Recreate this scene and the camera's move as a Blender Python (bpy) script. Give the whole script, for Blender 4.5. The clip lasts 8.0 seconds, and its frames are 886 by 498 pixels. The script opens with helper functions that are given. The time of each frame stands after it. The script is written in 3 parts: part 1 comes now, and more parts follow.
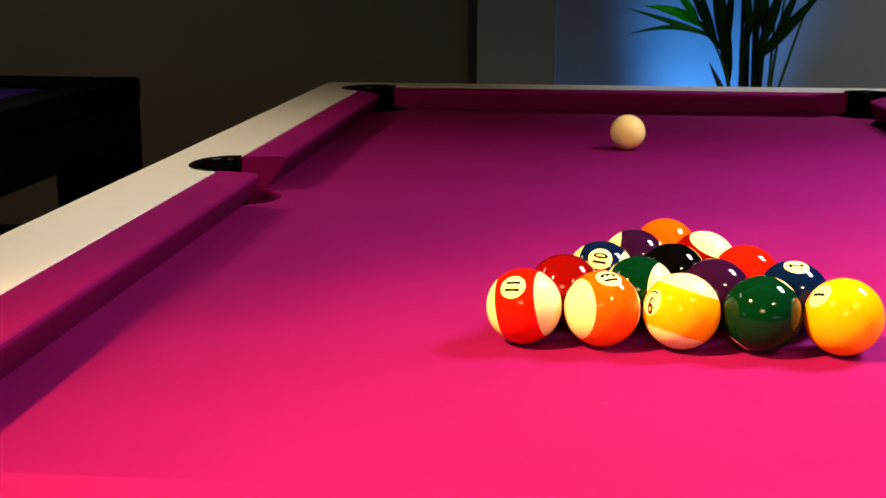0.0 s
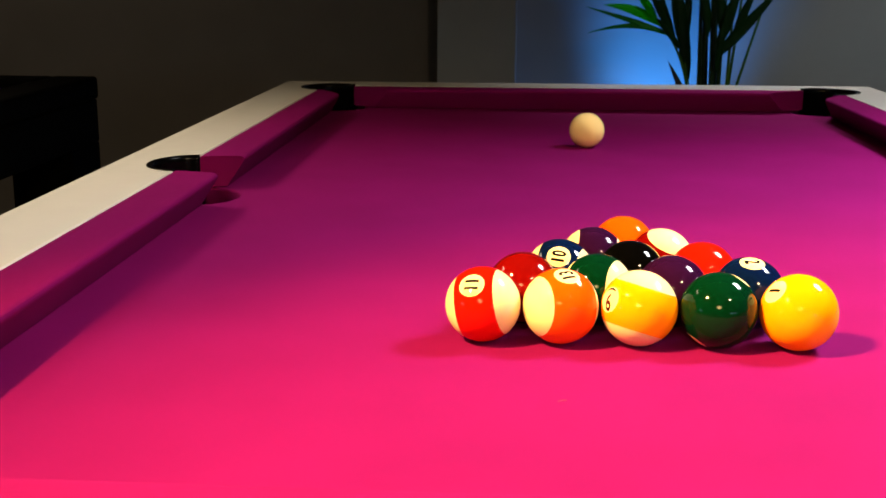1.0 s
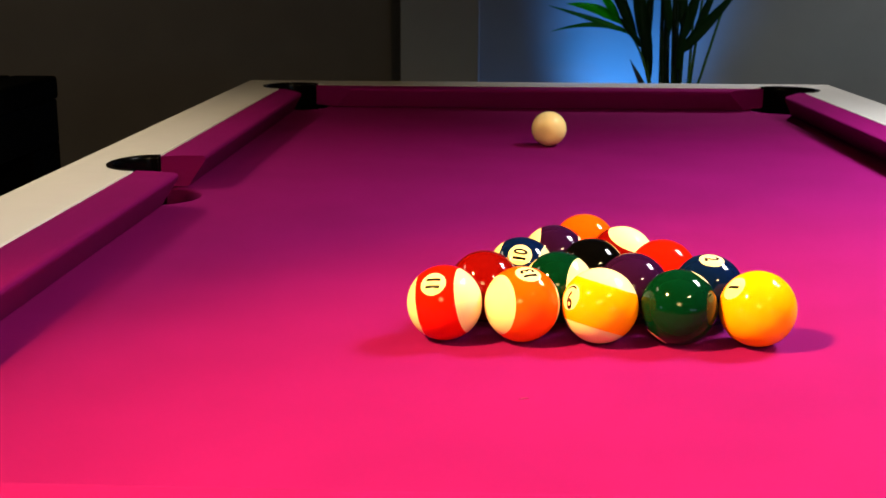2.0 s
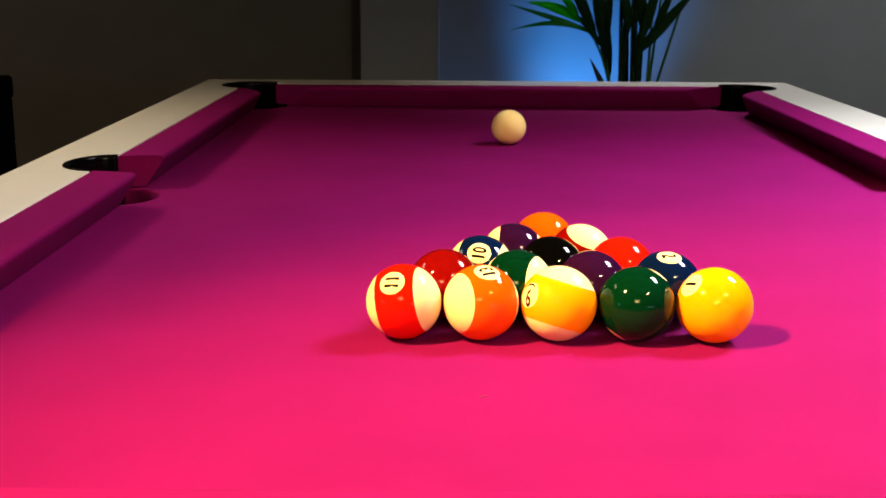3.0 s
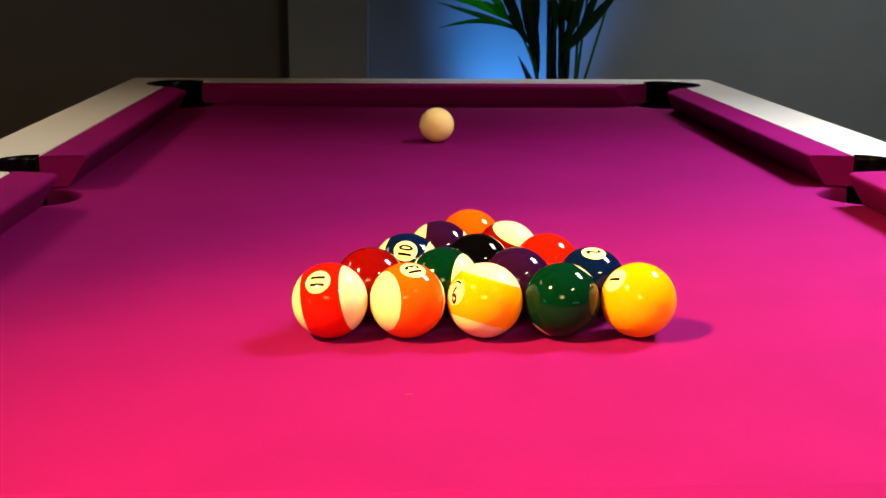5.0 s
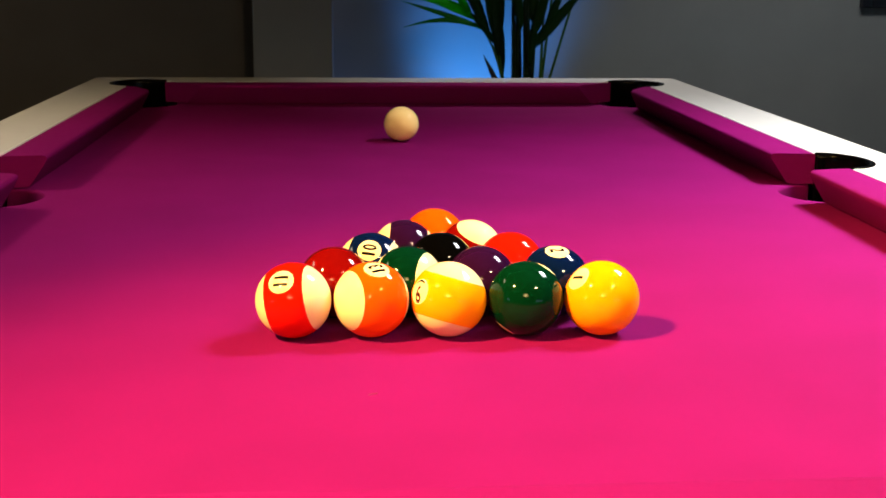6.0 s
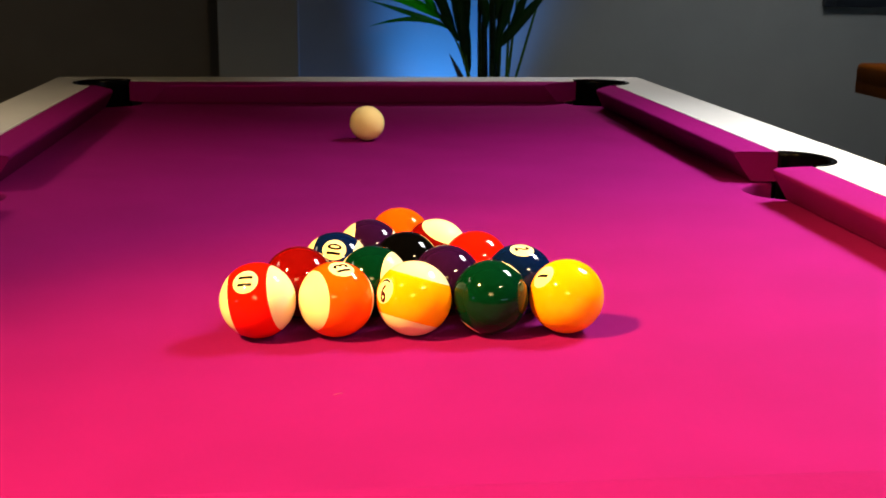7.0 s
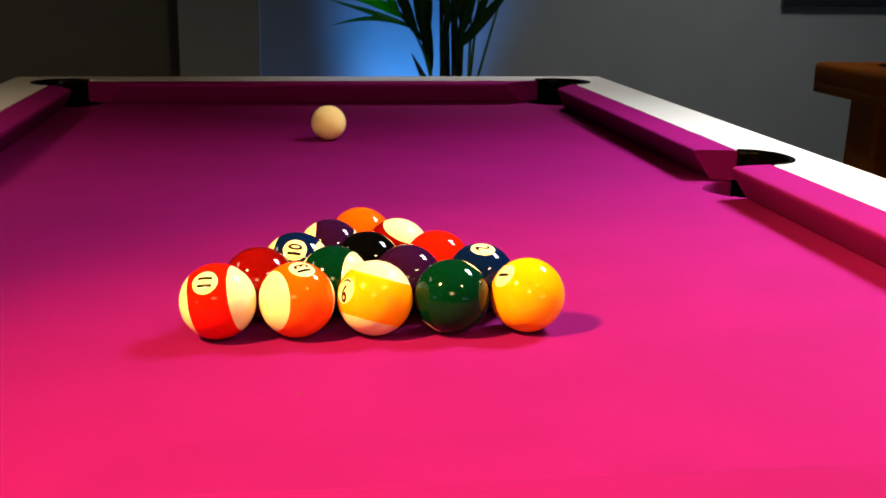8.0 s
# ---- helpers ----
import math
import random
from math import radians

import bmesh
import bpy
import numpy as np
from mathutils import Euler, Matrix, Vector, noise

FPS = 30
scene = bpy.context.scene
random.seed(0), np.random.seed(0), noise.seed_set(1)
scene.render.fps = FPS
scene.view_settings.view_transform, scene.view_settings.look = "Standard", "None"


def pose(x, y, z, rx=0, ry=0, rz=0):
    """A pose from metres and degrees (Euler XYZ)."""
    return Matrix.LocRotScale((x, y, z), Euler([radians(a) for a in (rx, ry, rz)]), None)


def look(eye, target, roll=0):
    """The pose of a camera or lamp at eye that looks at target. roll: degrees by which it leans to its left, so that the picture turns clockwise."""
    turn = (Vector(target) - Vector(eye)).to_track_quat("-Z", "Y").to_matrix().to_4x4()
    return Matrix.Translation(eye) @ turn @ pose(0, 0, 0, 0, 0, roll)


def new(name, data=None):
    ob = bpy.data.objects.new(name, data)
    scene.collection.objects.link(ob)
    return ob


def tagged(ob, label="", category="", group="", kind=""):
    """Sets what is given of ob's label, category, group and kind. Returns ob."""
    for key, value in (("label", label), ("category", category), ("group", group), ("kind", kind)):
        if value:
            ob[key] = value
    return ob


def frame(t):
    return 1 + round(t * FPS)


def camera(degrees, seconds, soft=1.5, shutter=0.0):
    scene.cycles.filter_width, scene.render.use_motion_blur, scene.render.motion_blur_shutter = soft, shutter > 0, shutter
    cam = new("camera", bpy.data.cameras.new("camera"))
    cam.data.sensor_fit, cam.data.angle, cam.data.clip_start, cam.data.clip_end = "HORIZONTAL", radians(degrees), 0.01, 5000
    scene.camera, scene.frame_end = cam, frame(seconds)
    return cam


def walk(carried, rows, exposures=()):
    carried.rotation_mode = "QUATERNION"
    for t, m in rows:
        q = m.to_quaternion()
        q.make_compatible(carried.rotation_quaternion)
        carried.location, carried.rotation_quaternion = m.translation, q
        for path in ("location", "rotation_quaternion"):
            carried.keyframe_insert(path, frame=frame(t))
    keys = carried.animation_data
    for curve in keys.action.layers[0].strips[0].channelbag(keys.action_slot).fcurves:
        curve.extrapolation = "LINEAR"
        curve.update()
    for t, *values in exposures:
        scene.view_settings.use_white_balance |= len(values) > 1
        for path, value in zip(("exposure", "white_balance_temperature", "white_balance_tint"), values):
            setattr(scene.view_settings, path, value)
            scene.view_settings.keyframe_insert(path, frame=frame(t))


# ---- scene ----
cam = camera(40.57, 8.0)
cam.data.dof.use_dof, cam.data.dof.focus_distance, cam.data.dof.aperture_fstop = True, 0.95, 28.0
# seconds, x, yaw, pitch, roll of a camera that pans on a stand at the foot of the table
EYE_Y, EYE_Z = -1.482, 1.0746
ROWS = [
    (0.0, -0.1020, 5.798, -13.099, 0.150),
    (0.5, -0.1006, 4.912, -13.130, 0.180),
    (1.0, -0.0992, 3.950, -13.155, 0.210),
    (1.5, -0.0978, 3.106, -13.178, 0.236),
    (3.0, -0.0938, 0.384, -13.254, 0.322),
    (3.5, -0.0926, -0.530, -13.276, 0.354),
    (4.0, -0.0913, -1.405, -13.294, 0.387),
    (4.5, -0.0901, -2.150, -13.316, 0.421),
    (6.0, -0.0864, -4.564, -13.365, 0.534),
    (6.5, -0.0853, -5.316, -13.379, 0.574),
    (7.0, -0.0842, -6.145, -13.392, 0.616),
    (7.5, -0.0831, -7.006, -13.398, 0.659),
    (8.0, -0.0819, -7.920, -13.405, 0.703),
]
walk(cam, [(t, pose(x, EYE_Y, EYE_Z, 90 + p, 0, yaw) @ pose(0, 0, 0, 0, 0, r)) for t, x, yaw, p, r in ROWS],
     exposures=[(0.0, 0.02), (3.5, -0.06), (8.0, -0.15)])

# ---- light ----
world = bpy.data.worlds.new("room_air")
world.use_nodes = True
world.node_tree.nodes["Background"].inputs["Color"].default_value = (0.35, 0.4, 0.5, 1)
world.node_tree.nodes["Background"].inputs["Strength"].default_value = 0.004
scene.world = world
CEIL = 2.6


def area_lamp(name, eye, target, sx, sy, watts, colour, spread=180):
    d = bpy.data.lights.new(name, "AREA")
    d.shape, d.size, d.size_y, d.energy, d.color, d.spread = "RECTANGLE", sx, sy, watts, colour, radians(spread)
    ob = new(name, d)
    ob.matrix_world = look(eye, target)
    return ob


def spot_lamp(name, eye, target, cone, blend, watts, colour, radius=0.04):
    d = bpy.data.lights.new(name, "SPOT")
    d.spot_size, d.spot_blend, d.energy, d.color, d.shadow_soft_size = radians(cone), blend, watts, colour, radius
    ob = new(name, d)
    ob.matrix_world = look(eye, target)
    return ob


LAMPS = dict(
    panel=((1.38, 0.12, 2.42), (0.99, -0.40, 0.8)),
    warm=((-1.32, -1.40, 2.42), (0.19, -0.90, 0.8)),
    bar=((0.96, -2.0, 2.42), (0.0, -0.30, 0.8)),
    left=((-2.15, 0.32, 2.42), (-1.22, 0.05, 0.8)),
    # unseen fill lamp, added to brighten the shaded sides of the balls
    front=((-0.45, -3.70, 2.25), (0.0, -0.45, 0.80)),
    back=((0.60, 2.00, 2.42), (0.52, 1.45, 0.8)),
    # two unseen lamps, added to bring up the back wall
    wall_right=((1.55, 1.65, 2.42), (1.52, 2.08, 0.9)),
    wall_left=((-2.4, 1.7, 2.42), (-2.15, 2.3, 0.9)),
)
area_lamp("panel_light", *LAMPS["panel"], 0.62, 0.44, 46, (0.95, 0.95, 0.95), 82)
spot_lamp("warm_spot_light", *LAMPS["warm"], 41, 1.0, 1110, (1.0, 0.56, 0.155), 0.09)
area_lamp("bar_light", *LAMPS["bar"], 0.30, 0.09, 5.0, (1.0, 0.74, 0.40), 70)
spot_lamp("left_spot_light", *LAMPS["left"], 57, 1.0, 430, (1.0, 0.80, 0.54), 0.42)
area_lamp("front_fill_light", *LAMPS["front"], 2.0, 0.6, 1.7, (1.0, 0.64, 0.24), 18)
spot_lamp("back_spot_light", *LAMPS["back"], 54, 1.0, 165, (1.0, 0.95, 0.90), 0.05)
spot_lamp("wall_fill_light", *LAMPS["wall_right"], 97, 1.0, 60, (0.98, 1.0, 0.96), 0.14)
spot_lamp("wall_fill_light", *LAMPS["wall_left"], 110, 1.0, 17, (1.0, 0.85, 0.62), 0.05)
UPLIGHT = (0.29, 2.74)
spot_lamp("blue_uplight", (*UPLIGHT, 0.12), (0.44, 3.02, 0.95), 54, 1.0, 108, (0.06, 0.33, 1.0), 0.10)
# extra lamp added to tint the wall blue beside the pillar
spot_lamp("blue_fill_light", (UPLIGHT[0], 2.91, 0.125), (0.12, 2.97, 0.85), 120, 1.0, 8.0, (0.03, 0.30, 1.0), 0.03)


# ---- materials ----
def material(name, colour, rough=0.5, metal=0.0, noise_scale=0.0, vary=0.1, bump=0.0, bump_scale=200.0, spec=0.5, coat=0.0, sheen=0.0, stretch=(1, 1, 1), stain=0.0, stain_scale=3.0):
    m = bpy.data.materials.new(name)
    m.use_nodes = True
    nt = m.node_tree
    b = nt.nodes["Principled BSDF"]
    b.inputs["Roughness"].default_value = rough
    b.inputs["Metallic"].default_value = metal
    b.inputs["Specular IOR Level"].default_value = spec
    b.inputs["Coat Weight"].default_value = coat
    b.inputs["Coat Roughness"].default_value = 0.03
    b.inputs["Sheen Weight"].default_value = sheen
    b.inputs["Base Color"].default_value = (*colour, 1)
    tc = nt.nodes.new("ShaderNodeTexCoord")
    mp = nt.nodes.new("ShaderNodeMapping")
    mp.inputs["Scale"].default_value = stretch
    nt.links.new(tc.outputs["Object"], mp.inputs["Vector"])

    def noise_node(scale, detail):
        n = nt.nodes.new("ShaderNodeTexNoise")
        n.inputs["Scale"].default_value, n.inputs["Detail"].default_value = scale, detail
        nt.links.new(mp.outputs["Vector"], n.inputs["Vector"])
        return n

    out = None
    if noise_scale:
        n = noise_node(noise_scale, 5)
        mix = nt.nodes.new("ShaderNodeMix")
        mix.data_type = "RGBA"
        mix.inputs[6].default_value = (*[c * (1 - vary) for c in colour], 1)
        mix.inputs[7].default_value = (*[min(1, c * (1 + vary)) for c in colour], 1)
        nt.links.new(n.outputs["Fac"], mix.inputs[0])
        out = mix.outputs[2]
    if stain and out:
        n = noise_node(stain_scale, 6)
        ramp = nt.nodes.new("ShaderNodeValToRGB")
        ramp.color_ramp.elements[0].position, ramp.color_ramp.elements[1].position = 0.35, 0.7
        ramp.color_ramp.elements[0].color = (1 - stain, 1 - stain, 1 - stain, 1)
        nt.links.new(n.outputs["Fac"], ramp.inputs["Fac"])
        mul = nt.nodes.new("ShaderNodeMix")
        mul.data_type, mul.blend_type = "RGBA", "MULTIPLY"
        mul.inputs[0].default_value = 1
        nt.links.new(out, mul.inputs[6])
        nt.links.new(ramp.outputs["Color"], mul.inputs[7])
        out = mul.outputs[2]
    if out:
        nt.links.new(out, b.inputs["Base Color"])
    if bump:
        n = noise_node(bump_scale, 4)
        bp = nt.nodes.new("ShaderNodeBump")
        bp.inputs["Strength"].default_value, bp.inputs["Distance"].default_value = bump, 0.001
        nt.links.new(n.outputs["Fac"], bp.inputs["Height"])
        nt.links.new(bp.outputs["Normal"], b.inputs["Normal"])
    return m


FELT = material("magenta_felt", (0.180, 0.0033, 0.094), 0.95, noise_scale=700, vary=0.12, bump=0.5, bump_scale=1500, spec=0.04, stain=0.10, stain_scale=9)
WHITE_RAIL = material("white_lacquer", (0.80, 0.79, 0.76), 0.14, noise_scale=30, vary=0.03, bump=0.015, bump_scale=60, stain=0.04)
BLACK_PLASTIC = material("black_moulded_plastic", (0.0015, 0.0015, 0.0016), 0.22, noise_scale=80, vary=0.2, spec=0.07, bump=0.05, bump_scale=600)
BLACK_WOOD = material("black_lacquered_wood", (0.0012, 0.0011, 0.0010), 0.65, spec=0.02, noise_scale=25, vary=0.3, bump=0.1, bump_scale=120, stretch=(1, 0.2, 1))
PURPLE_FELT = material("violet_felt", (0.012, 0.0016, 0.075), 0.95, noise_scale=700, vary=0.12, bump=0.4, bump_scale=1500, spec=0.1)
OAK = material("orange_brown_oak", (0.23, 0.056, 0.001), 0.6, spec=0.05, noise_scale=14, vary=0.35, bump=0.2, bump_scale=60, stretch=(6, 0.6, 6), stain=0.2, stain_scale=4)
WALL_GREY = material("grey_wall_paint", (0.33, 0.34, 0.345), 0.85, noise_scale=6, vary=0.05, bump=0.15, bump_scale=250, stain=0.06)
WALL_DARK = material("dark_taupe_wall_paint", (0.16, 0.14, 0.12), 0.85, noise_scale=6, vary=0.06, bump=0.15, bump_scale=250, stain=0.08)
CEILING = material("dark_grey_ceiling_paint", (0.05, 0.05, 0.05), 0.9, noise_scale=8, vary=0.03)
CARPET = material("charcoal_carpet", (0.05, 0.048, 0.05), 0.98, noise_scale=300, vary=0.4, bump=0.8, bump_scale=700, spec=0.1, stain=0.15)
STEM = material("green_palm_stem", (0.042, 0.115, 0.006), 0.5, spec=0.25, noise_scale=40, vary=0.3, bump=0.2, bump_scale=150)
DARK_STEM = material("dark_green_palm_cane", (0.010, 0.026, 0.004), 0.5, spec=0.2, noise_scale=40, vary=0.4, bump=0.2, bump_scale=150)
# light put into the leaf greens: bright for lit leaflets, near-black for shaded ones
LIT_LEAF = material("bright_green_lit_leaf", (0.010, 0.60, 0.003), 0.5, spec=0.1, noise_scale=25, vary=0.25, bump=0.2, bump_scale=200)
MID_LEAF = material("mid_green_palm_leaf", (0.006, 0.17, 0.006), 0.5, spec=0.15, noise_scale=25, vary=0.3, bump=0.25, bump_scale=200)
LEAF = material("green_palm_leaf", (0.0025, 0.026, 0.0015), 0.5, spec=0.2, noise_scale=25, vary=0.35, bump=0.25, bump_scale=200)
DRY = material("dry_brown_leaf_sheath", (0.02, 0.014, 0.01), 0.8, noise_scale=40, vary=0.3)
POT = material("dark_grey_glazed_pot", (0.03, 0.03, 0.035), 0.35, noise_scale=20, vary=0.2)
SOIL = material("dark_potting_soil", (0.02, 0.013, 0.008), 0.98, noise_scale=80, vary=0.5, bump=1.0, bump_scale=150)
FRAME_DARK = material("dark_picture_frame", (0.012, 0.014, 0.022), 0.4, noise_scale=20, vary=0.2)
PRINT = material("dark_blue_print", (0.02, 0.025, 0.05), 0.5, noise_scale=8, vary=0.6)
METAL = material("black_metal", (0.02, 0.02, 0.02), 0.4, 0.6, noise_scale=40, vary=0.2)
SCREEN = material("pale_blue_lit_screen", (0.02, 0.03, 0.04), 0.3)
SCREEN.node_tree.nodes["Principled BSDF"].inputs["Emission Color"].default_value = (0.45, 0.8, 1.0, 1)
SCREEN.node_tree.nodes["Principled BSDF"].inputs["Emission Strength"].default_value = 4.0
LINT = material("pale_lint", (0.32, 0.04, 0.15), 0.9, noise_scale=300, vary=0.2)


def resin(name, colour, spec=0.18):
    return material(name, colour, 0.05, noise_scale=60, vary=0.04, spec=spec)


CREAM = resin("cream_resin", (0.82, 0.63, 0.36))
CUE_RESIN = resin("pale_yellow_resin", (0.99, 0.73, 0.31), 0.3)
RESIN = dict(
    yellow=resin("yellow_resin", (0.90, 0.28, 0.001)), blue=resin("navy_resin", (0.0010, 0.0055, 0.036)), red=resin("red_resin", (0.74, 0.006, 0.001)),
    purple=resin("purple_resin", (0.015, 0.002, 0.022)), orange=resin("orange_resin", (0.92, 0.072, 0.001)), green=resin("green_resin", (0.0004, 0.017, 0.006)),
    maroon=resin("maroon_resin", (0.125, 0.0015, 0.001)), black=resin("black_resin", (0.0008, 0.0008, 0.0008)))
INK = material("black_ink", (0.006, 0.006, 0.006), 0.1, coat=0.3)


# ---- builders ----
def link_mesh(name, bm, mat, parent=None, label="", smooth=False):
    me = bpy.data.meshes.new(name)
    bm.normal_update()
    bm.to_mesh(me)
    bm.free()
    if smooth:
        me.polygons.foreach_set("use_smooth", [True] * len(me.polygons))
    me.materials.append(mat)
    ob = new(name, me)
    if parent:
        ob.parent = parent
    if label:
        tagged(ob, label)
    return ob


def part(name, bm, mat, parent, label="", smooth=False):
    return link_mesh(name, bm, mat, parent, label, smooth)


def thing(name, x, y, z, label, category, group="", kind=""):
    ob = new(name)
    ob.location = (x, y, z)
    ob.empty_display_size = 0.05
    return tagged(ob, label, category, group, kind)


def bevel(ob, width, segments=2, angle=35):
    m = ob.modifiers.new("edge", "BEVEL")
    m.width, m.segments, m.limit_method, m.angle_limit = width, segments, "ANGLE", radians(angle)
    return ob


def box(x0, x1, y0, y1, z0, z1, cut=0.0):
    bm = bmesh.new()
    bmesh.ops.create_cube(bm, size=1)
    bmesh.ops.transform(bm, verts=bm.verts, matrix=Matrix.Translation(((x0 + x1) / 2, (y0 + y1) / 2, (z0 + z1) / 2)) @ Matrix.Diagonal((x1 - x0, y1 - y0, z1 - z0, 1)))
    if cut:
        bmesh.ops.bevel(bm, geom=bm.edges[:], offset=cut, segments=2, affect="EDGES", profile=0.5)
    return bm


def prism(outline, z0, z1):
    bm = bmesh.new()
    low = [bm.verts.new((x, y, z0)) for x, y in outline]
    top = [bm.verts.new((x, y, z1)) for x, y in outline]
    n = len(outline)
    bm.faces.new(top)
    bm.faces.new(low[::-1])
    for i in range(n):
        bm.faces.new((low[i], low[(i + 1) % n], top[(i + 1) % n], top[i]))
    bmesh.ops.recalc_face_normals(bm, faces=bm.faces)
    return bm


def arc(cx, cy, rx, ry, a0, a1, n):
    return [(cx + rx * math.cos(radians(a0 + (a1 - a0) * i / n)), cy + ry * math.sin(radians(a0 + (a1 - a0) * i / n))) for i in range(n + 1)]


def tube(points, radii, sides=8):
    bm = bmesh.new()
    pts = [Vector(p) for p in points]
    rings = []
    for i, p in enumerate(pts):
        d = (pts[min(i + 1, len(pts) - 1)] - pts[max(i - 1, 0)]).normalized()
        u = d.orthogonal().normalized() if abs(d.y) > 0.95 else d.cross(Vector((0, 1, 0))).normalized()
        v = d.cross(u)
        rings.append([bm.verts.new(p + radii[i] * (u * math.cos(2 * math.pi * k / sides) + v * math.sin(2 * math.pi * k / sides))) for k in range(sides)])
    for a, b in zip(rings, rings[1:]):
        for k in range(sides):
            bm.faces.new((a[k], a[(k + 1) % sides], b[(k + 1) % sides], b[k]))
    bm.faces.new(rings[0][::-1])
    bm.faces.new(rings[-1])
    bmesh.ops.recalc_face_normals(bm, faces=bm.faces)
    return bm


def lathe(profile, sides=32):
    bm = bmesh.new()
    rings = [[bm.verts.new((r * math.cos(2 * math.pi * k / sides), r * math.sin(2 * math.pi * k / sides), z)) for k in range(sides)] for r, z in profile]
    for a, b in zip(rings, rings[1:]):
        for k in range(sides):
            bm.faces.new((a[k], a[(k + 1) % sides], b[(k + 1) % sides], b[k]))
    bm.faces.new(rings[0][::-1])
    bm.faces.new(rings[-1])
    bmesh.ops.recalc_face_normals(bm, faces=bm.faces)
    return bm


# ---- the room ----
WALL_Y = 3.0
tagged(link_mesh("floor", box(-3.6, 3.6, -4.2, 3.9, -0.1, 0.0), CARPET), "charcoal carpet floor under the pool tables", "floor", kind="structure")
tagged(link_mesh("ceiling", box(-3.6, 3.6, -4.2, 3.9, CEIL, CEIL + 0.1), CEILING), "plain dark grey painted ceiling", "ceiling", kind="structure")
tagged(link_mesh("wall_north", box(-0.28, 3.5, WALL_Y, WALL_Y + 0.15, 0.0, CEIL), WALL_GREY), "smooth grey painted wall lit by a blue glow", "wall", kind="structure")
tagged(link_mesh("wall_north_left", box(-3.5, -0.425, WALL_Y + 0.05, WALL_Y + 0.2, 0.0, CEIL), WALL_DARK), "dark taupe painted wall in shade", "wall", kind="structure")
tagged(link_mesh("pillar", box(-0.424, -0.14, WALL_Y - 0.12, WALL_Y + 0.2, 0.0, CEIL, 0.004), WALL_GREY), "plain grey painted wall pillar", "pillar", kind="structure")
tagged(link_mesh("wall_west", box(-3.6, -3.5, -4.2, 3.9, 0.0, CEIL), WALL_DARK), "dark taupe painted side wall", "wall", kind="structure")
tagged(link_mesh("wall_east", box(3.5, 3.6, -4.2, 3.9, 0.0, CEIL), WALL_GREY), "grey painted side wall", "wall", kind="structure")
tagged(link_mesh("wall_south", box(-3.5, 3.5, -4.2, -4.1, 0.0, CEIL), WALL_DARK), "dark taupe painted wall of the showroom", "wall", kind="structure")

# ---- the pool table ----
CLOTH, TOP = 0.80, 0.841
NX, NY = 0.459, 0.9375       # noses of the cushions
JX, JY = 0.5143, 0.9955      # inner edge of the rails
OX, OY = 0.6065, 1.0900      # outer edge of the rails
MID = -0.0165                # line of the middle pockets
TABLE_Y = -0.0305
CORNER = (0.4875, 0.9665, 0.0624)

table = thing("pool_table", 0, TABLE_Y, 0, "white-framed pool table with magenta felt cloth and black pockets", "pool table")


def bed_outline():
    """Slate and cloth with a round bite at each of the six pockets."""
    pts = []
    cx, cy, r = CORNER
    ex, ey = JX - 0.003, JY - 0.003
    aw = math.degrees(math.acos((ex - cx) / r))
    ah = math.degrees(math.asin((ey - cy) / r))
    mx, mr = 0.5135, 0.0615
    am = math.degrees(math.acos((ex - mx) / mr))
    # right middle, anticlockwise round the table from there
    pts += [(p[0], p[1]) for p in arc(mx, MID, mr, mr, -am + 360, am, 20)]
    pts += [(p[0], p[1]) for p in arc(cx, cy, r, r, 360 - aw, 180 - ah, 20)]
    pts += [(-p[0], p[1]) for p in arc(cx, cy, r, r, 180 - ah, 360 - aw, 20)]
    pts += [(-p[0], p[1]) for p in arc(mx, MID, mr, mr, am, 360 - am, 20)]
    pts += [(-p[0], -p[1]) for p in arc(cx, cy, r, r, 360 - aw, 180 - ah, 20)]
    pts += [(p[0], -p[1]) for p in arc(cx, cy, r, r, 180 - ah, 360 - aw, 20)]
    return pts


bed = part("cloth_bed", prism(bed_outline(), CLOTH - 0.055, CLOTH), FELT, table, "magenta woollen felt playing surface")
bevel(bed, 0.004, 3, 50)


def cushion(a_back, a_nose, b_back, b_nose, back, nose, along_y):
    """A rubber cushion under felt: lofted from end a to end b; the ends slant from back to nose and are rounded."""
    prof = [(0.018, 0.8015), (0.018, TOP - 0.0010), (0.04, TOP - 0.0003), (0.5, TOP - 0.0002), (0.88, TOP - 0.0005), (0.95, TOP - 0.0012), (0.985, TOP - 0.0024), (1.0, TOP - 0.0042), (0.993, TOP - 0.0062), (0.96, TOP - 0.0095), (0.60, 0.8015)]
    bm = bmesh.new()
    n = 12
    rows = []
    s = 1 if b_nose > a_nose else -1
    for d, z in prof:
        k = max(0.0, (d - 0.78) / 0.22)
        rnd = 0.0012 * (1 - math.sqrt(max(0.0, 1 - k * k)))
        e0 = a_back + (a_nose - a_back) * d + s * rnd
        e1 = b_back + (b_nose - b_back) * d - s * rnd
        w = back + (nose - back) * d
        row = []
        for i in range(n + 1):
            e = e0 + (e1 - e0) * i / n
            row.append(bm.verts.new((w, e, z) if along_y else (e, w, z)))
        rows.append(row)
    m = len(rows)
    for j in range(m):
        for i in range(n):
            bm.faces.new((rows[j][i], rows[j][i + 1], rows[(j + 1) % m][i + 1], rows[(j + 1) % m][i]))
    bm.faces.new([r[0] for r in rows])
    bm.faces.new([r[-1] for r in rows][::-1])
    bmesh.ops.recalc_face_normals(bm, faces=bm.faces)
    return bm


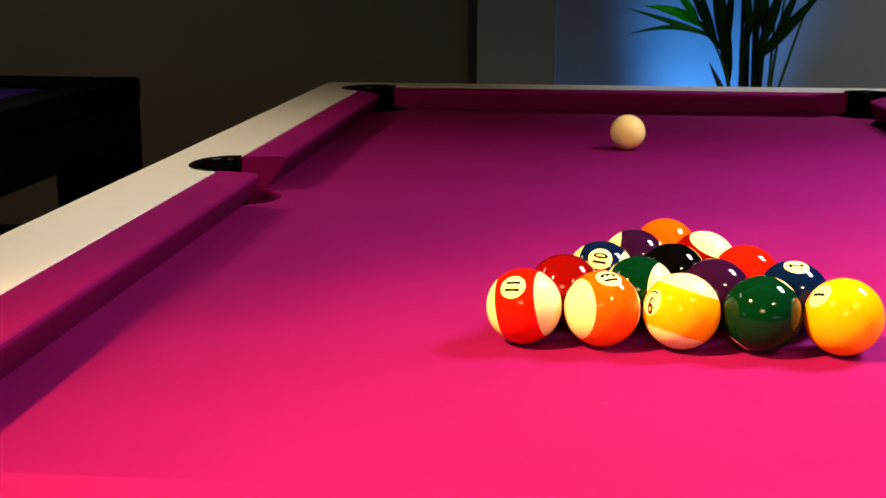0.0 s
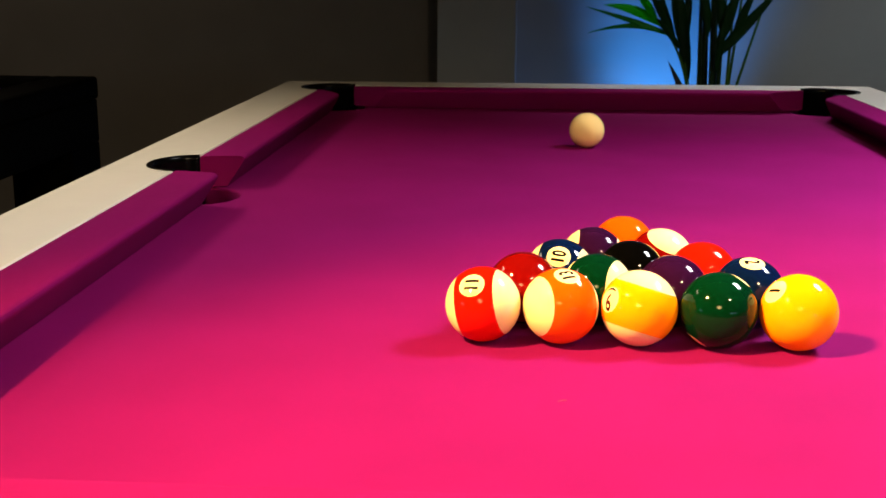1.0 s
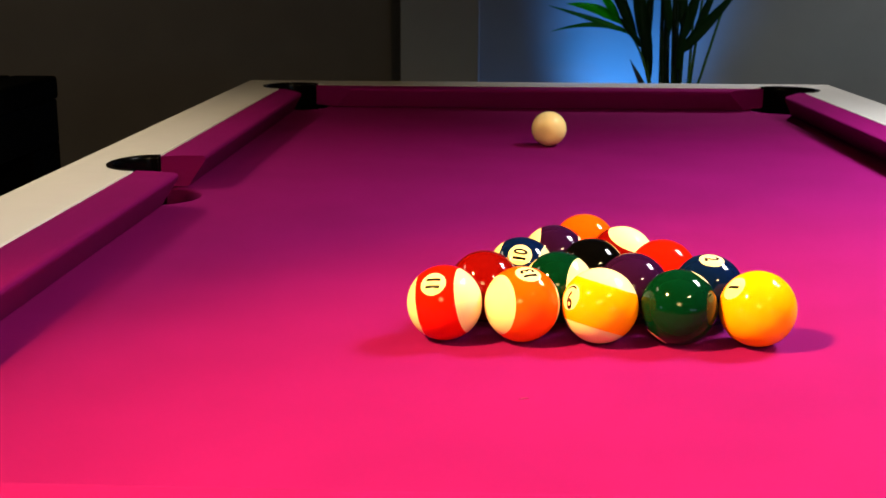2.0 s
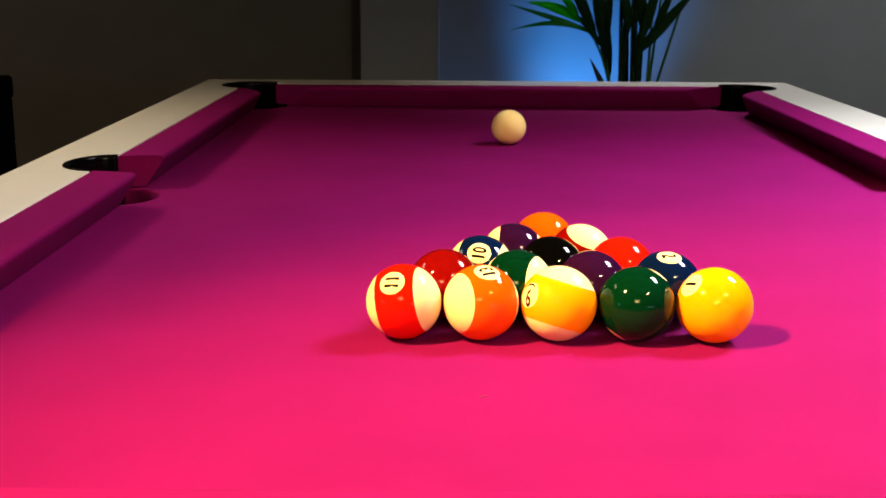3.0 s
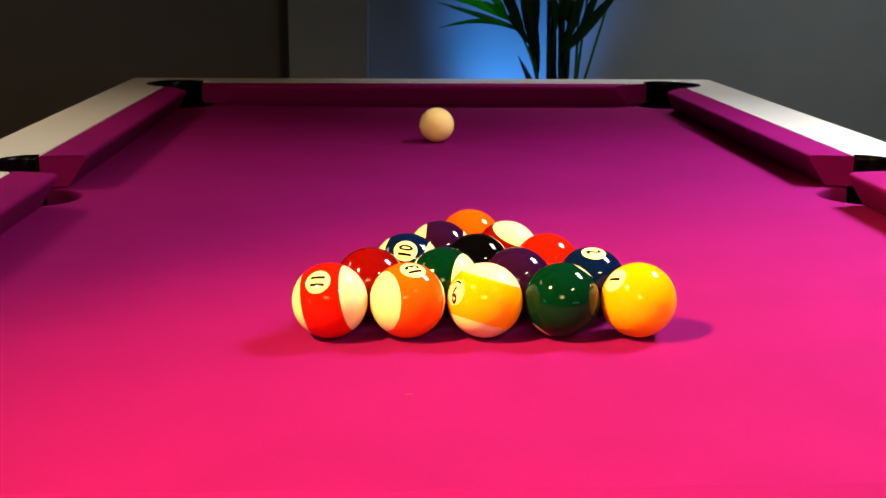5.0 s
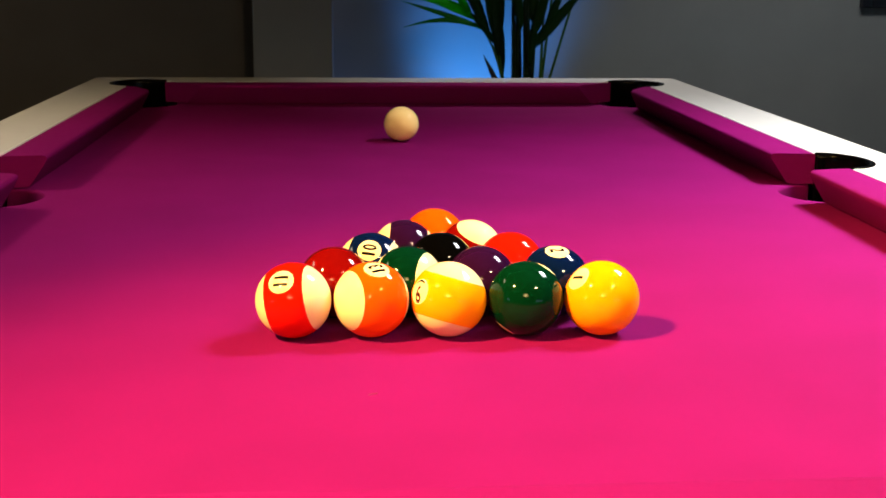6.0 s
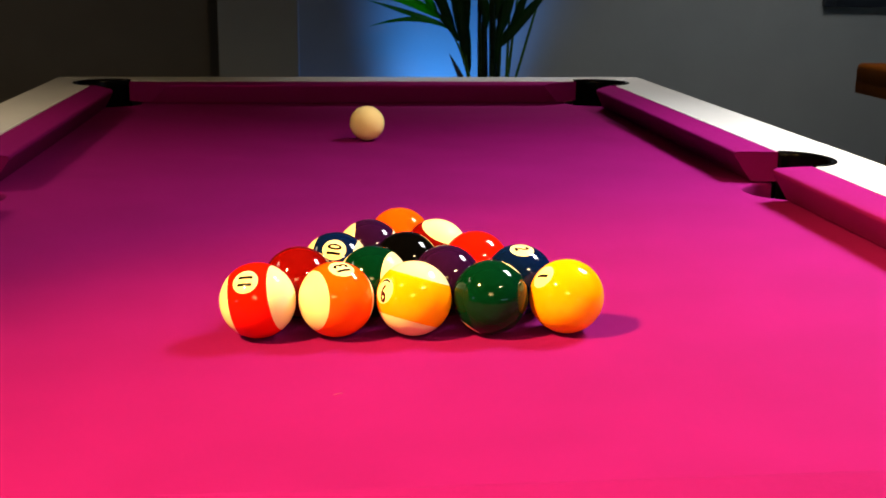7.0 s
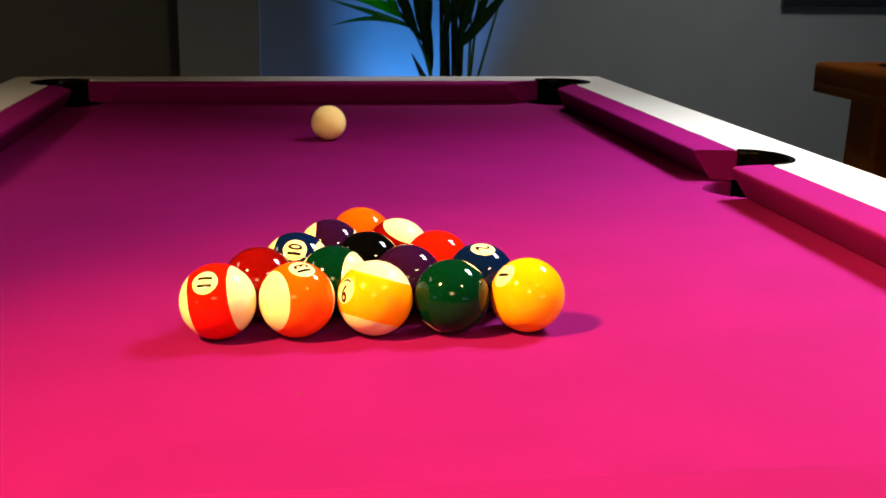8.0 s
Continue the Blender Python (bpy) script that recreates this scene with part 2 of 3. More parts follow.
MB, MN = 0.0556, 0.0663        # half mouth of a middle pocket, at the rail and at the nose
CB, CN = 0.068, 0.0975        # setback of a cushion's end at a corner, at the rail and at the nose
for sx in (-1, 1):
    part("cushion", cushion(MID + MB, MID + MN, JY - CB, NY - CN, sx * JX, sx * NX, True), FELT, table, "felt-covered rubber cushion")
    part("cushion", cushion(MID - MB, MID - MN, -JY + CB, -NY + CN, sx * JX, sx * NX, True), FELT, table, "felt-covered rubber cushion")
for sy in (-1, 1):
    part("cushion", cushion(-JX + 0.061, -NX + 0.083, JX - 0.061, NX - 0.083, sy * JY, sy * NY, False), FELT, table, "felt-covered rubber cushion")

# white rails, mitred at the corners, with bites for the pockets
PCX, PCY, PR = 0.4904, 0.9705, 0.0624
TIP = 0.0444


def side_rail(sx):
    a_in = math.degrees(math.acos((JX - PCX) / PR))
    mit = math.degrees(math.atan2(OY - PCY, OX - PCX))
    up = arc(PCX, PCY, PR, PR, -a_in, mit, 10)
    pts = [(JX, MID + 0.0585)] + [p for p in up] + [(OX - 0.005, OY - 0.0003), (OX - 0.0016, OY - 0.0016), (OX, OY - 0.005)]
    low = [(x, -y) for x, y in reversed(pts[1:])]
    bite = arc(JX, MID, TIP, 0.0585, -90, 90, 24)
    return [(sx * x, y) for x, y in pts + low + bite[:-1]]


def end_rail(sy):
    a_in = math.degrees(math.asin((JY - PCY) / PR))
    mit = math.degrees(math.atan2(OY - PCY, OX - PCX))
    up = arc(PCX, PCY, PR, PR, 180 - a_in, mit, 10)
    half = up + [(OX - 0.0055, OY)]
    left = [(-x, y) for x, y in reversed(half)]
    return [(x, sy * y) for x, y in half + left]


for sx in (-1, 1):
    bevel(part("rail", prism(side_rail(sx), 0.8005, TOP), WHITE_RAIL, table, "white lacquered wooden rail"), 0.0025, 3, 40)
for sy in (-1, 1):
    bevel(part("rail", prism(end_rail(sy), 0.8005, TOP), WHITE_RAIL, table, "white lacquered wooden rail"), 0.0025, 3, 40)


def liner(outline, wall=0.004):
    """Moulded pocket liner: a wall along the bite with a thin lip flush on the rail."""
    bm = bmesh.new()
    n = len(outline)
    cx, cy = sum(p[0] for p in outline) / n, sum(p[1] for p in outline) / n
    prof = [(0.0015, 0.70), (0.0015, TOP - 0.004), (0.0034, TOP + 0.0002), (0.0030, TOP + 0.0010), (-0.0015, TOP + 0.0016), (-wall, TOP + 0.0004), (-wall - 0.001, TOP - 0.006), (-wall - 0.001, 0.70)]
    rows = []
    for i, (x, y) in enumerate(outline):
        a, b = outline[max(0, i - 1)], outline[min(n - 1, i + 1)]
        tx, ty = b[0] - a[0], b[1] - a[1]
        l = math.hypot(tx, ty)
        nx, ny = ty / l, -tx / l
        if nx * (x - cx) + ny * (y - cy) < 0:
            nx, ny = -nx, -ny
        rows.append([bm.verts.new((x + nx * o, y + ny * o, z)) for o, z in prof])
    m = len(prof)
    for r0, r1 in zip(rows, rows[1:]):
        for k in range(m):
            bm.faces.new((r0[k], r0[(k + 1) % m], r1[(k + 1) % m], r1[k]))
    bm.faces.new(rows[0])
    bm.faces.new(rows[-1][::-1])
    bmesh.ops.recalc_face_normals(bm, faces=bm.faces)
    return bm


def bucket(cx, cy, r):
    bm = lathe([(r, 0.765), (r - 0.003, 0.765), (r - 0.012, 0.66), (0.01, 0.655), (0.01, 0.65), (r - 0.008, 0.65), (r, 0.72)], 28)
    bmesh.ops.translate(bm, verts=bm.verts, vec=(cx, cy, 0))
    return bm


a_in = math.degrees(math.acos((JX - PCX) / PR))
for sx in (-1, 1):
    mid = part("pocket_liner", liner([(sx * x, y) for x, y in arc(JX, MID, TIP, 0.0585, -90, 90, 24)]), BLACK_PLASTIC, table, "black moulded plastic pocket liner", True)
    part("bucket", bucket(sx * 0.5135, MID, 0.0645), BLACK_PLASTIC, mid)
    for sy in (-1, 1):
        cor = part("pocket_liner", liner([(sx * x, sy * y) for x, y in arc(PCX, PCY, PR, PR, -a_in - 16, 127, 30)]), BLACK_PLASTIC, table, "black moulded plastic pocket liner", True)
        part("bucket", bucket(sx * CORNER[0], sy * CORNER[1], 0.0655), BLACK_PLASTIC, cor)
# carcass and legs
for sx in (-1, 1):
    part("apron", box(min(sx * 0.572, sx * 0.594), max(sx * 0.572, sx * 0.594), -1.075, 1.075, 0.58, 0.80, 0.002), WHITE_RAIL, table)
for sy in (-1, 1):
    part("apron", box(-0.5715, 0.5715, min(sy * 1.053, sy * 1.075), max(sy * 1.053, sy * 1.075), 0.58, 0.80, 0.002), WHITE_RAIL, table)
part("slate_bearer", box(-0.5715, 0.5715, -1.0525, 1.0525, 0.605, 0.635), BLACK_WOOD, table)
for sx in (-1, 1):
    for sy in (-1, 1):
        leg = part("leg", box(-0.075, 0.075, -0.075, 0.075, 0.02, 0.6045, 0.004), WHITE_RAIL, table)
        leg.location = (sx * 0.495, sy * 0.975, 0)
        part("foot", lathe([(0.03, 0.0), (0.032, 0.004), (0.03, 0.012), (0.012, 0.014), (0.012, 0.02)], 20), METAL, leg)

# ---- the balls ----
BALL_R = 0.028575


def sphere(r, seg=96, rings=56):
    bm = bmesh.new()
    bmesh.ops.create_uvsphere(bm, u_segments=seg, v_segments=rings, radius=r)
    return bm


def band(r, axis, s, seg=96):
    """The coloured stripe: a closed belt round the axis, between the two cap edges."""
    bm = bmesh.new()
    q = Vector(axis).normalized().to_track_quat("Z", "Y")
    lim = math.asin(s)
    rows = []
    n = 20
    lats = [-lim + 2 * lim * j / n for j in range(n + 1)]
    for rr, lat in [(r, l) for l in lats]:
        rows.append([bm.verts.new(q @ Vector((rr * math.cos(lat) * math.cos(2 * math.pi * k / seg), rr * math.cos(lat) * math.sin(2 * math.pi * k / seg), rr * math.sin(lat)))) for k in range(seg)])
    for a, b in zip(rows, rows[1:]):
        for k in range(seg):
            bm.faces.new((a[k], a[(k + 1) % seg], b[(k + 1) % seg], b[k]))
    bmesh.ops.recalc_face_normals(bm, faces=bm.faces)
    return bm


def disc(r, n, half):
    bm = bmesh.new()
    q = Vector(n).normalized().to_track_quat("Z", "Y")
    pole = bm.verts.new(q @ Vector((0, 0, r)))
    rows = []
    for rr, a in [(r, half * j / 6) for j in range(1, 7)]:
        rows.append([bm.verts.new(q @ Vector((rr * math.sin(a) * math.cos(2 * math.pi * k / 40), rr * math.sin(a) * math.sin(2 * math.pi * k / 40), rr * math.cos(a)))) for k in range(40)])
    for k in range(40):
        bm.faces.new((pole, rows[0][k], rows[0][(k + 1) % 40]))
    for a, b in zip(rows, rows[1:]):
        for k in range(40):
            bm.faces.new((a[k], b[k], b[(k + 1) % 40], a[(k + 1) % 40]))
    bmesh.ops.recalc_face_normals(bm, faces=bm.faces)
    return bm


def digit(ch, size):
    """One narrow digit, its left edge at x = 0: the one is a plain bar, the others come from the built-in font."""
    if ch == "1":
        bm = bmesh.new()
        bm.faces.new([bm.verts.new((x, y, 0)) for x, y in ((0, 0), (size * 0.15, 0), (size * 0.15, size * 0.70), (0, size * 0.70))])
    else:
        c = bpy.data.curves.new("digit", "FONT")
        c.body, c.size, c.resolution_u, c.offset = ch, size, 4, size * 0.028
        tmp = bpy.data.objects.new("digit", c)
        me = tmp.to_mesh()
        bm = bmesh.new()
        bm.from_mesh(me)
        tmp.to_mesh_clear()
        bpy.data.objects.remove(tmp)
        bpy.data.curves.remove(c)
        x0 = min(v.co.x for v in bm.verts)
        for v in bm.verts:
            v.co.x = (v.co.x - x0) * 0.72
    return bm


def glyphs(text, size):
    """The number as a flat triangle mesh about its middle."""
    bm = bmesh.new()
    x = 0.0
    for ch in text:
        one = digit(ch, size)
        w = max(v.co.x for v in one.verts)
        bmesh.ops.translate(one, verts=one.verts, vec=(x, 0, 0))
        tmp = bpy.data.meshes.new("digit")
        one.to_mesh(tmp)
        one.free()
        bm.from_mesh(tmp)
        bpy.data.meshes.remove(tmp)
        x += w + size * (0.24 if text == "11" else 0.14)
    if text in ("9", "6"):
        xs = [v.co.x for v in bm.verts]
        mid_x, half = (min(xs) + max(xs)) / 2, (max(xs) - min(xs)) * 0.85
        y0 = min(v.co.y for v in bm.verts) - size * 0.14
        low = [bm.verts.new((mid_x + half * k / 3, y0 + size * (0.12 * (k / 3) ** 2 - 0.11), 0)) for k in range(-3, 4)]
        high = [bm.verts.new((v.co.x, v.co.y + size * 0.09, 0)) for v in low]
        for k in range(6):
            bm.faces.new((low[k], low[k + 1], high[k + 1], high[k]))
    bmesh.ops.triangulate(bm, faces=bm.faces)
    bmesh.ops.subdivide_edges(bm, edges=bm.edges, cuts=2, use_grid_fill=True)
    mx = (max(v.co.x for v in bm.verts) + min(v.co.x for v in bm.verts)) / 2
    my = (max(v.co.y for v in bm.verts) + min(v.co.y for v in bm.verts)) / 2
    for v in bm.verts:
        v.co.x -= mx
        v.co.y -= my
    return bm


def number(text, size, r, n, up):
    bm = glyphs(text, size)
    n = Vector(n).normalized()
    up = (Vector(up) - n * Vector(up).dot(n)).normalized()
    right = up.cross(n)
    for v in bm.verts:
        v.co = (n * r + right * v.co.x + up * v.co.y).normalized() * r
    bmesh.ops.recalc_face_normals(bm, faces=bm.faces)
    for f in bm.faces:
        if f.normal.dot(n) < 0:
            f.normal_flip()
    return bm


def pool_ball(x, y, colour, label, axis=None, cap=0.57, mark=None, text="", up=(0, 0, 1), size=0.016):
    striped = axis is not None
    ob = link_mesh("pool_ball", sphere(BALL_R - (0.00009 if striped else 0)), CREAM if striped else RESIN[colour], None, "", True)
    ob.location = (x, y, CLOTH + BALL_R)
    tagged(ob, label, "pool ball", "racked balls")
    if striped:
        part("stripe", band(BALL_R, axis, cap), RESIN[colour], ob, colour + " stripe", True)
    if mark:
        for s in (1, -1):
            n = Vector(mark) * s
            d = part("number_disc", disc(BALL_R + 0.00006, n, 0.345), CREAM, ob, "cream number disc", True)
            if text:
                part("numeral", number(text, size, BALL_R + 0.00013, n, Vector(up)), INK, d, "black number " + text, True)
    return ob


PITCH = 0.05835
RACK = pose(-0.0123, -0.613, 0, 0, 0, -0.92)


def spot(col, row):
    p = RACK @ Vector((col * PITCH, row * PITCH * 0.8660254, 0))
    return p.x, p.y


pool_ball(*spot(-2, 0), "red", "red-striped cream pool ball in the rack's back row", (0.958, -0.206, 0.201), 0.525, (-0.288, -0.652, 0.702), "11", (-0.97, 0.20, -0.03))
pool_ball(*spot(-1, 0), "orange", "orange-striped cream pool ball in the rack's back row", (0.88, 0.464, -0.103), 0.63, (0.14, -0.31, 0.94), "13", (-0.85, -0.50, 0.1))
pool_ball(*spot(0, 0), "yellow", "yellow-striped cream pool ball in the rack's back row", (0.282, 0.213, 0.936), 0.57, (-0.83, -0.435, 0.349), "9", (-0.176, -0.390, -0.904), 0.0185)
pool_ball(*spot(1, 0), "green", "glossy dark green pool ball in the rack's back row", mark=(0.58, 0.16, 0.80), text="6", up=(1, 0, 0))
pool_ball(*spot(2, 0), "yellow", "glossy yellow pool ball at the rack's corner", mark=(-0.72, -0.26, 0.64), text="1", up=(-0.22, 0.354, -0.096))
pool_ball(*spot(-1.5, 1), "maroon", "glossy maroon pool ball in the rack")
pool_ball(*spot(-0.5, 1), "green", "green-striped cream pool ball in the rack", (0.897, -0.432, 0.094))
pool_ball(*spot(0.5, 1), "purple", "glossy dark purple pool ball in the rack")
pool_ball(*spot(1.5, 1), "blue", "glossy navy blue pool ball in the rack", mark=(0.026, -0.272, 0.962), text="2", up=(0.9, 0.1, 0))
pool_ball(*spot(-1, 2), "blue", "navy-striped cream pool ball in the rack", (0.96, -0.263, -0.097), 0.57, (-0.06, -0.72, 0.69), "10", (-0.97, 0.17, 0.10))
pool_ball(*spot(0, 2), "black", "glossy black pool ball in the rack's middle")
pool_ball(*spot(1, 2), "red", "glossy red pool ball in the rack")
pool_ball(*spot(-0.5, 3), "purple", "purple-striped cream pool ball in the rack", (0.984, -0.008, -0.177))
pool_ball(*spot(0.5, 3), "maroon", "maroon-striped cream pool ball in the rack", (0.294, -0.303, 0.907), 0.72)
pool_ball(*spot(0, 4), "orange", "glossy orange pool ball at the rack's tip")
CUE_R = 0.0276
cue = tagged(link_mesh("cue_ball", sphere(CUE_R), CUE_RESIN, None, "", True), "plain cream cue ball alone on the magenta cloth", "pool ball")
cue.location = (-0.0033, 0.4125, CLOTH + CUE_R)

# ---- the other tables ----
black = thing("pool_table", -1.66, 0.04, 0, "black pool table with violet felt standing beside the white one", "pool table")


def black_table(t):
    hx, hy = 0.61, 1.10
    part("cloth_bed", box(-hx + 0.105, hx - 0.105, -hy + 0.105, hy - 0.105, 0.79, 0.822, 0.003), PURPLE_FELT, t, "violet felt playing surface")
    for s in (-1, 1):
        part("rail", box(min(s * hx, s * (hx - 0.10)), max(s * hx, s * (hx - 0.10)), -hy, hy, 0.79, 0.84, 0.008), BLACK_WOOD, t)
        part("rail", box(-hx + 0.1005, hx - 0.1005, min(s * hy, s * (hy - 0.10)), max(s * hy, s * (hy - 0.10)), 0.79, 0.84, 0.008), BLACK_WOOD, t)
        part("apron", box(min(s * (hx - 0.004), s * (hx - 0.03)), max(s * (hx - 0.004), s * (hx - 0.03)), -hy + 0.004, hy - 0.004, 0.695, 0.7895, 0.003), BLACK_WOOD, t)
        part("apron", box(-hx + 0.031, hx - 0.031, min(s * (hy - 0.004), s * (hy - 0.03)), max(s * (hy - 0.004), s * (hy - 0.03)), 0.695, 0.7895, 0.003), BLACK_WOOD, t)
        for q in (-1, 1):
            part("leg", box(min(s * (hx - 0.004), s * (hx - 0.14)), max(s * (hx - 0.004), s * (hx - 0.14)), min(q * (hy - 0.004), q * (hy - 0.17)), max(q * (hy - 0.004), q * (hy - 0.17)), 0.0, 0.6945, 0.004), BLACK_WOOD, t)
    part("lower_shelf", box(-0.43, 0.43, -0.90, 0.95, 0.30, 0.528, 0.004), BLACK_WOOD, t)


black_table(black)
oak = thing("pool_table", 1.90, 0.38, 0, "orange-brown oak pool table with heavy square legs", "pool table")


def rounded_slab(x0, x1, y0, y1, z0, z1, r):
    bm = box(x0, x1, y0, y1, z0, z1)
    edges = [e for e in bm.edges if max(v.co.z for v in e.verts) > (z0 + z1) / 2]
    bmesh.ops.bevel(bm, geom=edges, offset=r, segments=5, affect="EDGES", profile=0.5)
    return bm


def oak_table(t):
    hx, hy = 0.61, 1.10
    part("cloth_bed", box(-hx + 0.125, hx - 0.125, -hy + 0.125, hy - 0.125, 0.77, 0.812, 0.003), PURPLE_FELT, t, "dark felt playing surface")
    for s in (-1, 1):
        for inset, z0, z1, name in ((0.0, 0.7935, 0.84, "rail"), (0.0025, 0.7645, 0.793, "under_rail")):
            r = 0.014 if name == "rail" else 0.003
            side = rounded_slab(min(s * (hx - inset), s * (hx - 0.12)), max(s * (hx - inset), s * (hx - 0.12)), -hy + inset, hy - inset, z0, z1, r)
            part(name, side, OAK, t, "thick oak rail with rounded edges", True)
            end = rounded_slab(-hx + 0.1205, hx - 0.1205, min(s * (hy - inset), s * (hy - 0.12)), max(s * (hy - inset), s * (hy - 0.12)), z0, z1, r)
            part(name, end, OAK, t, "thick oak rail with rounded edges", True)
    for s in (-1, 1):
        part("apron", box(min(s * (hx - 0.10), s * (hx - 0.13)), max(s * (hx - 0.10), s * (hx - 0.13)), -hy + 0.25, hy - 0.25, 0.58, 0.764, 0.003), OAK, t)
        for q in (-1, 1):
            prof = [(0.068, 0.0), (0.074, 0.02), (0.060, 0.10), (0.060, 0.30), (0.070, 0.44), (0.076, 0.54), (0.077, 0.60), (0.074, 0.68), (0.072, 0.764)]
            leg = bmesh.new()
            rings = [[leg.verts.new((x * r, y * r, z)) for x, y in ((-1, -1), (1, -1), (1, 1), (-1, 1))] for r, z in prof]
            for lo, hi in zip(rings, rings[1:]):
                for k in range(4):
                    leg.faces.new((lo[k], lo[(k + 1) % 4], hi[(k + 1) % 4], hi[k]))
            leg.faces.new(rings[0][::-1])
            leg.faces.new(rings[-1])
            bmesh.ops.translate(leg, verts=leg.verts, vec=(s * (hx - 0.14), q * (hy - 0.15), 0))
            bevel(part("leg", leg, OAK, t), 0.012, 3, 50)
        for y in (-hy + 0.13, 0, hy - 0.16):
            p = lathe([(0.055, 0.8405), (0.06, 0.8425), (0.05, 0.8435), (0.04, 0.8415)], 24)
            bmesh.ops.translate(p, verts=p.verts, vec=(s * (hx - 0.16), y, 0))
            part("pocket", p, BLACK_PLASTIC, t, "black pocket mouth")


oak_table(oak)

# ---- the palm in its pot ----
palm = thing("potted_palm", 0.53, 2.6, 0, "tall green palm with slender stems in a dark pot", "plant")
part("pot", lathe([(0.13, 0.0), (0.14, 0.01), (0.18, 0.34), (0.185, 0.36), (0.17, 0.362), (0.165, 0.33), (0.02, 0.325)], 36), POT, palm, "dark grey glazed pot", True)
part("soil", lathe([(0.164, 0.326), (0.12, 0.334), (0.03, 0.339)], 28), SOIL, palm)


def bend(p0, p1, p2, n):
    a, b, c = Vector(p0), Vector(p1), Vector(p2)
    return [a * (1 - t) ** 2 + b * 2 * t * (1 - t) + c * t * t for t in (i / n for i in range(n + 1))]


def stem(root, ctrl, tip, r0, r1):
    pts = bend(root, ctrl, tip, 14)
    return part("stem", tube(pts, [r0 + (r1 - r0) * i / 14 for i in range(15)], 8), STEM, palm, "", True)


def leaflet(root, ctrl, tip, width, parent, mat=LEAF, fold=0.25):
    pts = bend(root, ctrl, tip, 12)
    bm = bmesh.new()
    rows = []
    for i, p in enumerate(pts):
        d = (pts[min(i + 1, 12)] - pts[max(i - 1, 0)]).normalized()
        side = d.cross(Vector((0, -1, 0.35))).normalized()
        up = side.cross(d).normalized()
        w = width * (0.06 + 0.94 * math.sin(math.pi * (i / 12) ** 0.8))
        if i == 12:
            w = 0.0006
        rows.append([bm.verts.new(p + side * w + up * w * fold), bm.verts.new(p), bm.verts.new(p - side * w + up * w * fold)])
    for a, b in zip(rows, rows[1:]):
        for k in range(2):
            bm.faces.new((a[k], a[k + 1], b[k + 1], b[k]))
    ob = part("leaf", bm, mat, parent, "", True)
    m = ob.modifiers.new("thickness", "SOLIDIFY")
    m.thickness = 0.0008
    return ob


# places relative to the pot's middle
def P(x, z, y=0.0):
    return (x - 0.54, y, z)


s1 = stem(P(0.485, 0.33), P(0.472, 0.80), P(0.345, 0.895), 0.006, 0.0028)
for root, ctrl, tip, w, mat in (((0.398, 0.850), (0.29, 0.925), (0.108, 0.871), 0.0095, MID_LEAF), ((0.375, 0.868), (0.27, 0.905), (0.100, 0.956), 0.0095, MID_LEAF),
                                ((0.352, 0.893), (0.27, 0.955), (0.158, 0.962), 0.017, LIT_LEAF), ((0.340, 0.905), (0.30, 0.965), (0.235, 1.035), 0.014, LIT_LEAF),
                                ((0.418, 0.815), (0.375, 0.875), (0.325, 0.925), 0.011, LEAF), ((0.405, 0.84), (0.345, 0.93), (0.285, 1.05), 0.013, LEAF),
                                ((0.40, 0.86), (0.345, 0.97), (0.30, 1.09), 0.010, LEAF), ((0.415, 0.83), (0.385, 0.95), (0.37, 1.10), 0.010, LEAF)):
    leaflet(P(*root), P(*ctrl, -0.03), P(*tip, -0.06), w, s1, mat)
s2 = stem(P(0.51, 0.33), P(0.47, 0.62, 0.02), P(0.425, 0.84, 0.03), 0.006, 0.003)
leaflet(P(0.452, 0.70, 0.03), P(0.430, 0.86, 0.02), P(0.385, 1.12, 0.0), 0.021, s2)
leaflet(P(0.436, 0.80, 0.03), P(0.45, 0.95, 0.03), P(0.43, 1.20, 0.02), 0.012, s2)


def cane(x70, x98, r, y):
    """A tall upright stem that leans a little, with a frond at its top."""
    root = 0.54 + (x70 - 0.54) * 0.55
    lean = (x98 - x70) / 0.28
    pts = [(root, 0.33), (root + (x70 - root) * 0.5, 0.51), (x70, 0.70), (x70 + lean * 0.14, 0.84), (x98, 0.98), (x98 + lean * 0.2, 1.18), (x98 + lean * 0.5, 1.45)]
    n = len(pts)
    ob = part("stem", tube([P(x, z, y) for x, z in pts], [r * (1 - 0.45 * k / (n - 1)) for k in range(n)], 8), DARK_STEM if r > 0.007 else STEM, palm, "", True)
    for k in range(8):
        z = 1.12 + 0.045 * k
        x = x98 + lean * (z - 0.98)
        for sd in (-1, 1):
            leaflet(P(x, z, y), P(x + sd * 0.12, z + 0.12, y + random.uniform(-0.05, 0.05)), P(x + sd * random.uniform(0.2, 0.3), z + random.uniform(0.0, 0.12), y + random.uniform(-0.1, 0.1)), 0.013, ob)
    return ob


